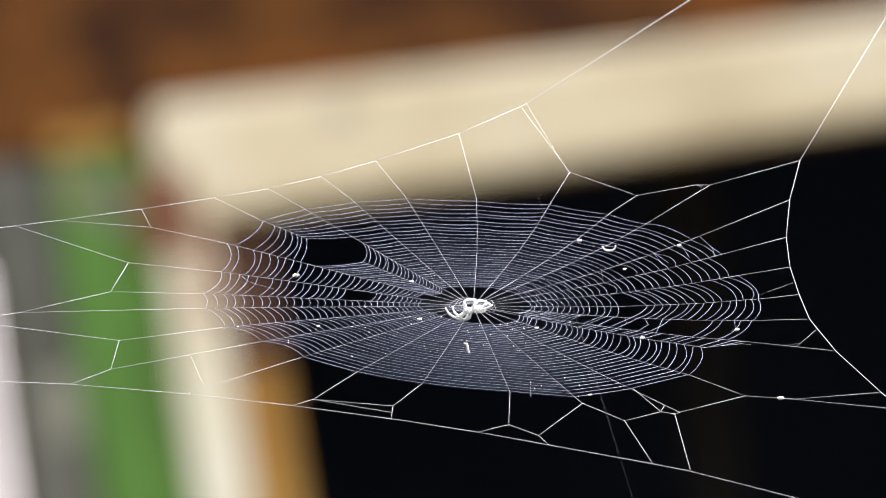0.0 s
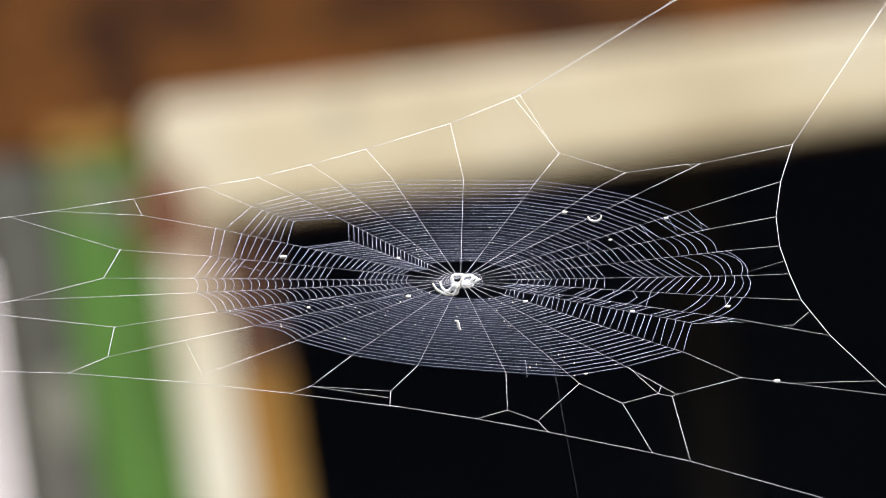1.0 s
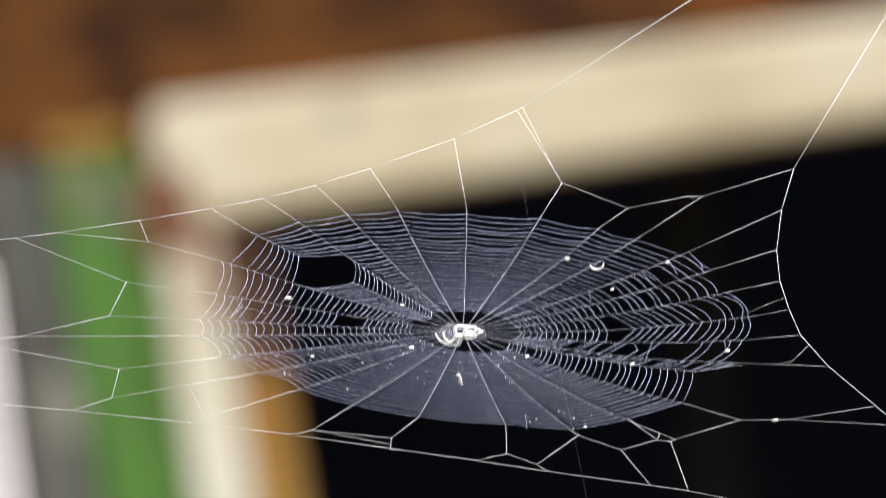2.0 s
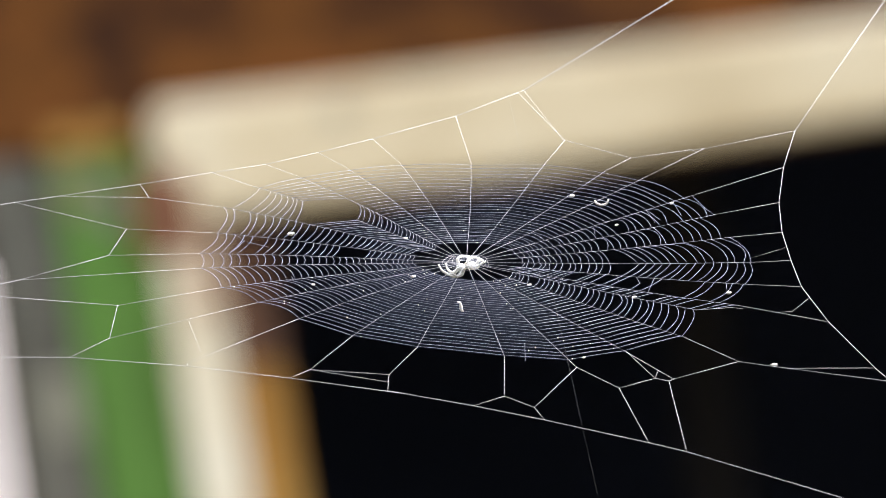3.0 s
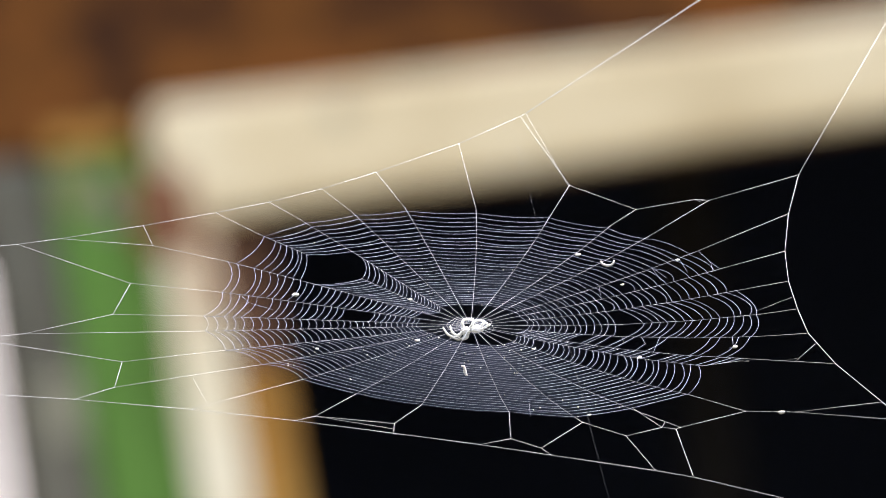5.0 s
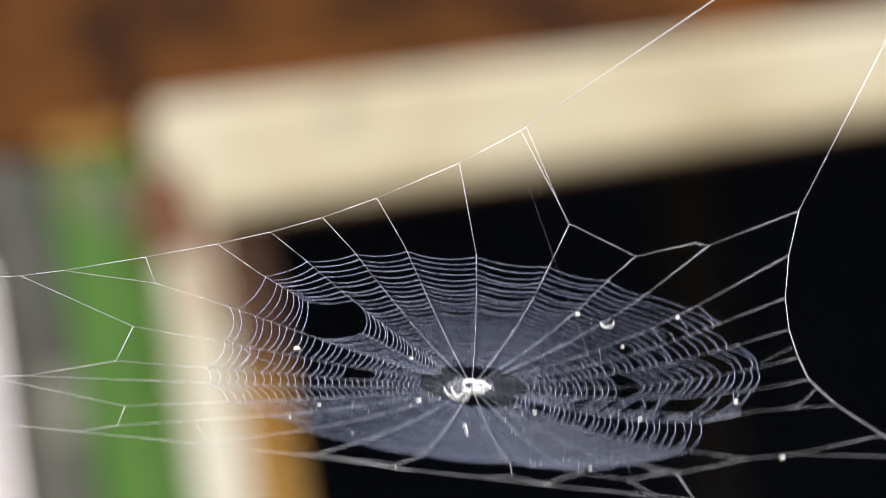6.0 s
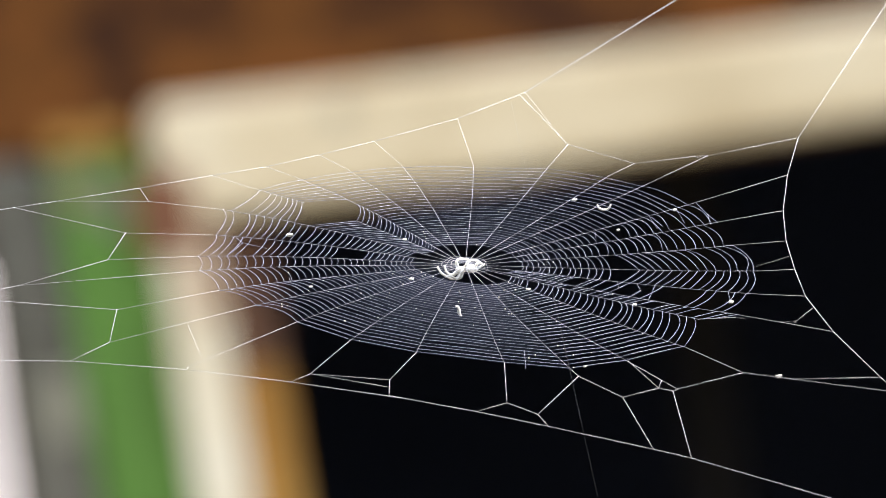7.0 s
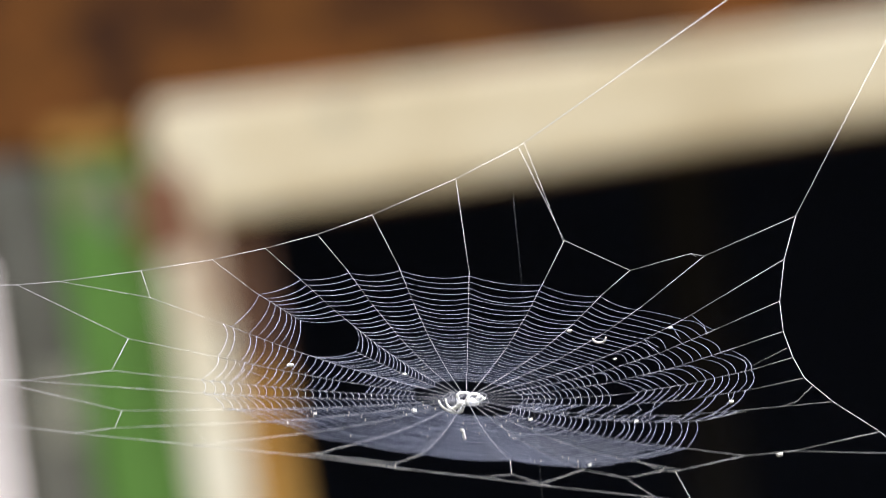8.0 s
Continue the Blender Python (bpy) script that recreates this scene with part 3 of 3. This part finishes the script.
        for speck in range(3):
            if rng.random() < (0.13 if 16 <= i <= 23 else 0.08):
                q, d = rng.uniform(-0.95, 0.95), rng.choice((0.00005, 0.00006, 0.00006, 0.00007, 0.00009)) * (1.65 if 16 <= i <= 23 else 1.1)
                blob((d, d, 1.2 * d), (half * q, bow * (1 - q * q), 0), 0.3, k, bm, 1)
        ob = part("spiral_thread", bm, STICKY, first, "", True)
        dusty(ob, 27)
        MOVES.append((ob, [m for m, l in both], poses))

# torn ends that bridge neighbouring radials, half millimetres
LOOSE = [((70.5, 60), (73.7, 48)), ((81.2, 69), (84.4, 54.8)), ((89.1, 75.6), (93.7, 63.7)), ((93.7, 63.7), (94.6, 54.3)), ((49.5, 41.6), (50.1, 33.1)), ((67.1, -11.2), (68.6, -18.1)),
         ((68.6, -18.1), (64.1, -26.3)), ((74.1, -12.4), (71.7, -29.4)), ((102.7, -17.3), (103.2, -27.6)), ((101.7, -28.4), (104.7, -26.8)), ((59.3, -9.9), (60.1, -15.6)), ((71.2, 59.6), (75.9, 50.2)),
         ((-89.7, 22.5), (-87, 17)), ((-87, 17), (-91, 5.7)), ((-67.8, -20.7), (-66.7, -26)), ((-85.9, 15.9), (-77.5, 10.4)), ((93.7, 63.7), (97.5, 56.3)), ((25.1, -85.8), (25.7, -103.9))]
for a, b in LOOSE:
    a, b = [tuple(c * U for c in q) for q in (a, b)]
    thread("loose_thread", a, b, 0.000026, STICKY, spider_web, yields_at(a), yields_at(b))

# hub: a few tight turns of dry silk that ride with the centre
bm = bmesh.new()
for turn in range(5):
    r = 0.00125 + 0.0008 * turn
    pts = [(r * (1 + 0.06 * math.sin(5 * a + turn)) * math.cos(a), r * (1 + 0.06 * math.sin(5 * a + turn)) * math.sin(a), 0.0001 * math.sin(3 * a)) for a in [2 * math.pi * q / 27 for q in range(28)]]
    tube(pts, 0.00003, 4, bm)
hub = part("hub", bm, SILK, spider_web, "dense white silk hub")
TILT_AT = 0.006


def riding(p, k, give=1.0):
    """The pose of a small thing that rides on the web at p."""
    c = blown(p, k, give)
    ex = (blown((p[0] + TILT_AT, p[1], 0), k) - blown((p[0] - TILT_AT, p[1], 0), k)).normalized()
    ey = (blown((p[0], p[1] + TILT_AT, 0), k) - blown((p[0], p[1] - TILT_AT, 0), k)).normalized()
    ez = ex.cross(ey).normalized()
    return Matrix.Translation(c) @ Matrix((ex, ez.cross(ex), ez)).transposed().to_4x4()


MOVES.append((hub, [riding((0, 0, 0), k) for k in range(STEPS)], None))

# ---- frame threads, in half millimetres in the web's plane ----
NODE = {"p": (-26.9, -126.1), "tl": (-176.5, 69.4), "t1": (-160, 75.8), "t2": (-128.2, 89.1), "T": (23.5, 204.2), "ml0": (-968, -387.3), "bl0": (-943.1, -43.3), "bl": (-151.5, -99.5), "f1": (-105.8, -109.3),
        "f2": (-65.5, -121.1), "f3": (-21.1, -136.3), "f3b": (-27.3, -133.9), "f4": (6.2, -148.1), "f5": (33.6, -162), "f7": (88.1, -192.9), "f8": (163.2, -250.4), "j": (29.7, -150.3), "k": (62.4, -131.7),
        "k2": (76.2, -121.3), "m": (81.6, -124.3), "h": (77.4, -113.5), "s17": (64.8, -93), "Ta": (21.2, 201.4), "l8": (89, 127.4), "l8b": (91, 125), "w0": (111.6, 9.2), "w1": (125.6, 20.8), "e1": (192, -132.3), "e3": (161.2, -107.6), "tr0": (206.5, 457.9), "T0": (250.3, 595.2), "tl0": (-956.7, -230.6),
        "gj": (109.4, -45.5), "h1": (-106.2, -67.6), "h2": (-100.2, -99.5), "tr": (130.9, 149.3), "tl00": (-261.3, 37), "T000": (824, 1583.6), "m0": (-926.9, 181.9),
        "m00": (-262.2, -12), "bl00": (-263.8, -91.9), "f9": (1006.8, -911.3), "e0": (969.4, -401.1), "e30": (1119.1, -2444.3), "tr000": (749.3, 2602.4), "f6": (73.6, -184.1), "e2": (127.5, -110.4), "ml00": (-263.3, -63.5)}
NODE_GIVE = {"Ta": 1.05, "m": 0.94, "h": 0.95, "s17": 0.94, "l8": 1.12, "l8b": 1.12, "w0": 0.85, "w1": 0.83, "T": 1.05, "tr": 1.24, "t1": 0.97, "t2": 0.9, "bl": 0.94, "f1": 0.87, "f2": 0.82, "f3": 0.83, "f3b": 0.85, "p": 0.88, "f4": 0.83, "f5": 0.85, "f6": 0.87, "f7": 0.88,
             "j": 0.89, "k": 0.95, "k2": 0.94, "e2": 0.88, "e3": 0.75, "tr0": 0.0, "T0": 0.0, "gj": 0.85, "h2": 0.92}
for i, (angle, rim, end_angle, end) in enumerate(RADIALS):
    NODE[str(i)] = tuple(c / U for c in on_radial(i, end))
    NODE_GIVE[str(i)] = GIVE.get(i, 1.0)
RUNS = [(0.00004, "tl0 tl00 tl t1 t2 1 2 3 4 5 Ta T"), (0.000062, "T T0 T000"), (0.00004, "bl0 bl00 bl f1 f2 f3 f4 f5 f6 f7 f8 f9"), (0.00004, "tr000 tr0 tr 9 10 11 12 13 14 e3 e30"),
        (0.000031, "tl 27 26 25"), (0.000031, "25 ml00 ml0"), (0.000031, "24 m00 m0"), (0.000031, "24 23 bl"), (0.000027, "t2 0"), (0.000031, "t1 0"), (0.000031, "22 f1"), (0.000016, "h1 h2"),
        (0.000031, "f2 21 20 f3b"), (0.000031, "21 p"), (0.000027, "f3b f3"), (0.000031, "f4 19 j"), (0.000031, "f5 j 18"), (0.000031, "18 k"), (0.000031, "f6 k k2 m 17 16"), (0.000027, "k2 h"), (0.000027, "s17 k2"), (0.000031, "f7 m"),
        (0.000031, "16 e2 e1 e0"), (0.000031, "e2 e3"), (0.000031, "Ta 6 7 l8 8 tr"), (0.000027, "l8 l8b"), (0.000012, "w0 w1"), (0.000021, "15 gj")]
for radius, run in RUNS:
    run = run.split()
    for a, b in zip(run, run[1:]):
        pa, pb = [tuple(c * U for c in NODE[q]) for q in (a, b)]
        thread("frame_thread", pa, pb, radius, FRAME_SILK, spider_web, NODE_GIVE.get(a, 1.0), NODE_GIVE.get(b, 1.0))
# a thin forked tie from the frame thread down to radial 14
corner = [Vector((*[c * U for c in NODE[q]], 0)) for q in ("13", "14")]
bend = Vector((*on_radial(14, RADIALS[14][1]), 0))
fork = []
for k in range(STEPS):
    far, out, rim_end = blown(corner[0], k, GIVE[13]), blown(corner[1], k, GIVE[14]), blown(bend, k, yielding(14, RADIALS[14][1]))
    held_at, foot_a, foot_b = far.lerp(out, 0.31), rim_end.lerp(out, 0.43), rim_end.lerp(out, 0.56)
    split = held_at.lerp(foot_b, 0.8)
    fork.append(((held_at, split), (split, foot_a), (split, foot_b)))
for n_tine, radius in enumerate((0.00002, 0.000014, 0.000014)):
    half = max((f[n_tine][0] - f[n_tine][1]).length for f in fork) / 2
    ob = part("frame_thread", tube([(-half, 0, 0), (0, 0, 0), (half, 0, 0)], radius, 6), FRAME_SILK, spider_web, "", True)
    MOVES.append((ob, [between(*f[n_tine]) for f in fork], None))
# a second strand that crosses the upper tie
thread("frame_thread", tuple(c * U for c in NODE["T"]), on_radial(6, RADIALS[6][3] - 1.2), 0.000023, FRAME_SILK, spider_web, NODE_GIVE["T"], GIVE[6])

# one lone thread that hangs behind the web from the upper frame thread, and what the wind does to its lower end, seconds and half millimetres
LOW_TIMES = (0, 0.3, 0.5, 1, 1.3, 1.5, 2.8, 3, 3.3, 3.5, 4, 4.3, 4.5, 4.7, 5.8, 6, 6.5, 7, 7.3, 7.5, 8)
LOW_SIDE = (69.0, 53.9, 51.6, 47.1, 48.8, 48.4, 54.1, 55.2, 52.8, 53.6, 50.5, 64.9, 60.0, 46.2, 94.6, 71.6, 53.4, 55.0, 52.8, 60.5, 32.8)
held = Vector((17.5 * U, 194.6 * U, 0))
bm = tube([(-0.04, 0, 0), (-0.01, 0, 0), (0.015, 0, 0), (0.04, 0, 0)], [0.000005, 0.00001, 0.000018, 0.000024], 6)
strand = part("hanging_thread", bm, SILK, spider_web, "", True)
poses = []
for k in range(STEPS):
    top = blown(held, k, 1.02)
    low = float(np.interp(MOMENTS[k], LOW_TIMES, LOW_SIDE)) * U
    foot = Vector((low, 0, 0)) + UPWARD * (-88.7 * U) + AWAY * top.dot(AWAY)
    poses.append(between(top, top + (foot - top).normalized() * 0.08))
MOVES.append((strand, poses, None))

# ---- the spider at the hub, and chaff caught in the web ----
spider = tagged(new("spider"), "small pale spider resting with bent legs at the hub", "spider")


def ahead(x, z, y=0.0):
    """A point of the spider from its offsets to the side and up, in half millimetres, as it hangs facing across the slope."""
    return Vector((x * U, (y + z * math.sin(SLOPE)) * U, z * math.cos(SLOPE) * U))


part("abdomen", blob((3.4 * U, 2.1 * U, 1.55 * U), ahead(2.1, -1.2), 0.14, 3), SPIDER_SKIN, spider, smooth=True)
part("cephalothorax", blob((2.2 * U, 1.6 * U, 1.5 * U), ahead(-1.7, -1.9), 0.1, 5), SPIDER_SKIN, spider, smooth=True)
LEGS = [((-2.5, -1.2), (-3.4, 1.0), (-2.2, 2.3), (1.2, 2.3)), ((0.2, -0.4), (1.0, 1.5), (2.6, 2.3), (5.2, 2.0)),
        ((3.4, -0.9), (4.8, 1.0), (6.0, 1.3), (7.2, 0.2)), ((3.6, -1.6), (5.2, -0.8), (6.6, 0.1), (7.7, 0.8)),
        ((-2.4, -2.4), (-5.2, -4.9), (-8.8, -3.9), (-10.8, -1.2)), ((-2.6, -2.0), (-4.8, -4.2), (-7.0, -3.2), (-8.1, -0.5)),
        ((-2.0, -2.8), (-2.6, -5.0), (-5.0, -5.6), (-7.8, -4.6)), ((-1.0, -2.8), (-1.4, -4.6), (-3.2, -5.3), (-5.2, -4.5))]


def rounded(pts, steps=4):
    """A smooth line through the bends of a leg."""
    ends = [2 * pts[0] - pts[1], *pts, 2 * pts[-1] - pts[-2]]
    line = []
    for a, b, c, d in zip(ends, ends[1:], ends[2:], ends[3:]):
        for q in [s / steps for s in range(steps)]:
            line.append(0.5 * (2 * b + (c - a) * q + (2 * a - 5 * b + 4 * c - d) * q * q + (3 * b - 3 * c + d - a) * q ** 3))
    return [*line, pts[-1]]


for n_leg, bends in enumerate(LEGS):
    fine = rounded([ahead(x, z, -0.6 * math.sin(n_leg)) for x, z in bends])
    last_one = len(fine) - 1
    radii = [(0.62 - 0.3 * q / last_one + 0.1 * math.cos(3 * math.pi * q / last_one) ** 2) * U for q in range(len(fine))]
    part("leg", tube(fine, radii, 8), SPIDER_SKIN, spider, smooth=True)
MOVES.append((spider, [WEB @ riding((0, 0, 0), k) for k in range(STEPS)], None))


def chaff(at, shape, size, seed):
    """A scrap of dry chaff or shed skin held by the sticky rungs, half millimetres."""
    if shape == "hook":
        pts = [Vector(p) * size * U for p in ((-1.1, 0, 1.6), (-0.2, 0, 1.5), (0.1, 0, 0.5), (0.2, 0, -0.6), (0.7, 0, -1.6))]
        bm = tube(pts, [0.4 * U, 0.5 * U, 0.6 * U, 0.7 * U, 0.45 * U], 6)
    elif shape == "cup":
        pts = [Vector(p) * size * U for p in ((-1.8, 0, 0.6), (-1.3, 0, -0.3), (-0.3, 0, -0.7), (0.8, 0, -0.6), (1.5, 0, 0.0), (1.7, 0, 0.9))]
        bm = tube(pts, [0.35 * U, 0.5 * U, 0.52 * U, 0.5 * U, 0.45 * U, 0.3 * U], 6)
    else:
        bm = blob((1.2 * size * U, 0.8 * size * U, 0.65 * size * U), (0, 0, 0), 0.5, seed, sub=2)
        blob((0.5 * size * U, 0.4 * size * U, 0.4 * size * U), (0.9 * size * U, 0, 0.4 * size * U), 0.5, seed + 3, bm, 1)
    ob = tagged(finish("chaff_scrap", bm, FLECK, True), "white scrap of dry chaff caught in the sticky threads", "chaff", "scraps in the web")
    p = (at[0] * U, at[1] * U, 0)
    MOVES.append((ob, [WEB @ riding(p, k, yields_at(p)) for k in range(STEPS)], None))


for n_scrap, (x, y, shape, size) in enumerate([(52.6, 67.4, "cup", 1.5), (-1, -48.2, "hook", 1.2), (-69.2, 25.7, "lump", 1.1), (80.4, 68, "lump", 0.7), (40.8, 74.3, "lump", 0.8),
                                               (103.8, -27.8, "lump", 0.8), (66.6, -33.3, "lump", 0.8), (-24.3, 24.5, "lump", 0.6), (-20.4, -17, "lump", 0.8), (-59.1, -29, "lump", 0.6),
                                               (25.2, -22.4, "lump", 0.7), (48.3, -100.2, "lump", 0.6), (58.5, 44.3, "lump", 0.6), (122.1, -107.8, "lump", 1)]):
    chaff((x, y), shape, size, n_scrap)


def motions():
    """The wind's moves: every piece of the web, the spider and the chaff."""
    for ob, poses, carrier in MOVES:
        if carrier is None:
            rows = list(zip(MOMENTS, poses))
        else:
            rows = [(t, c.inverted() @ m) for t, m, c in zip(MOMENTS, poses, carrier)]
        walk(ob, rows)


motions()
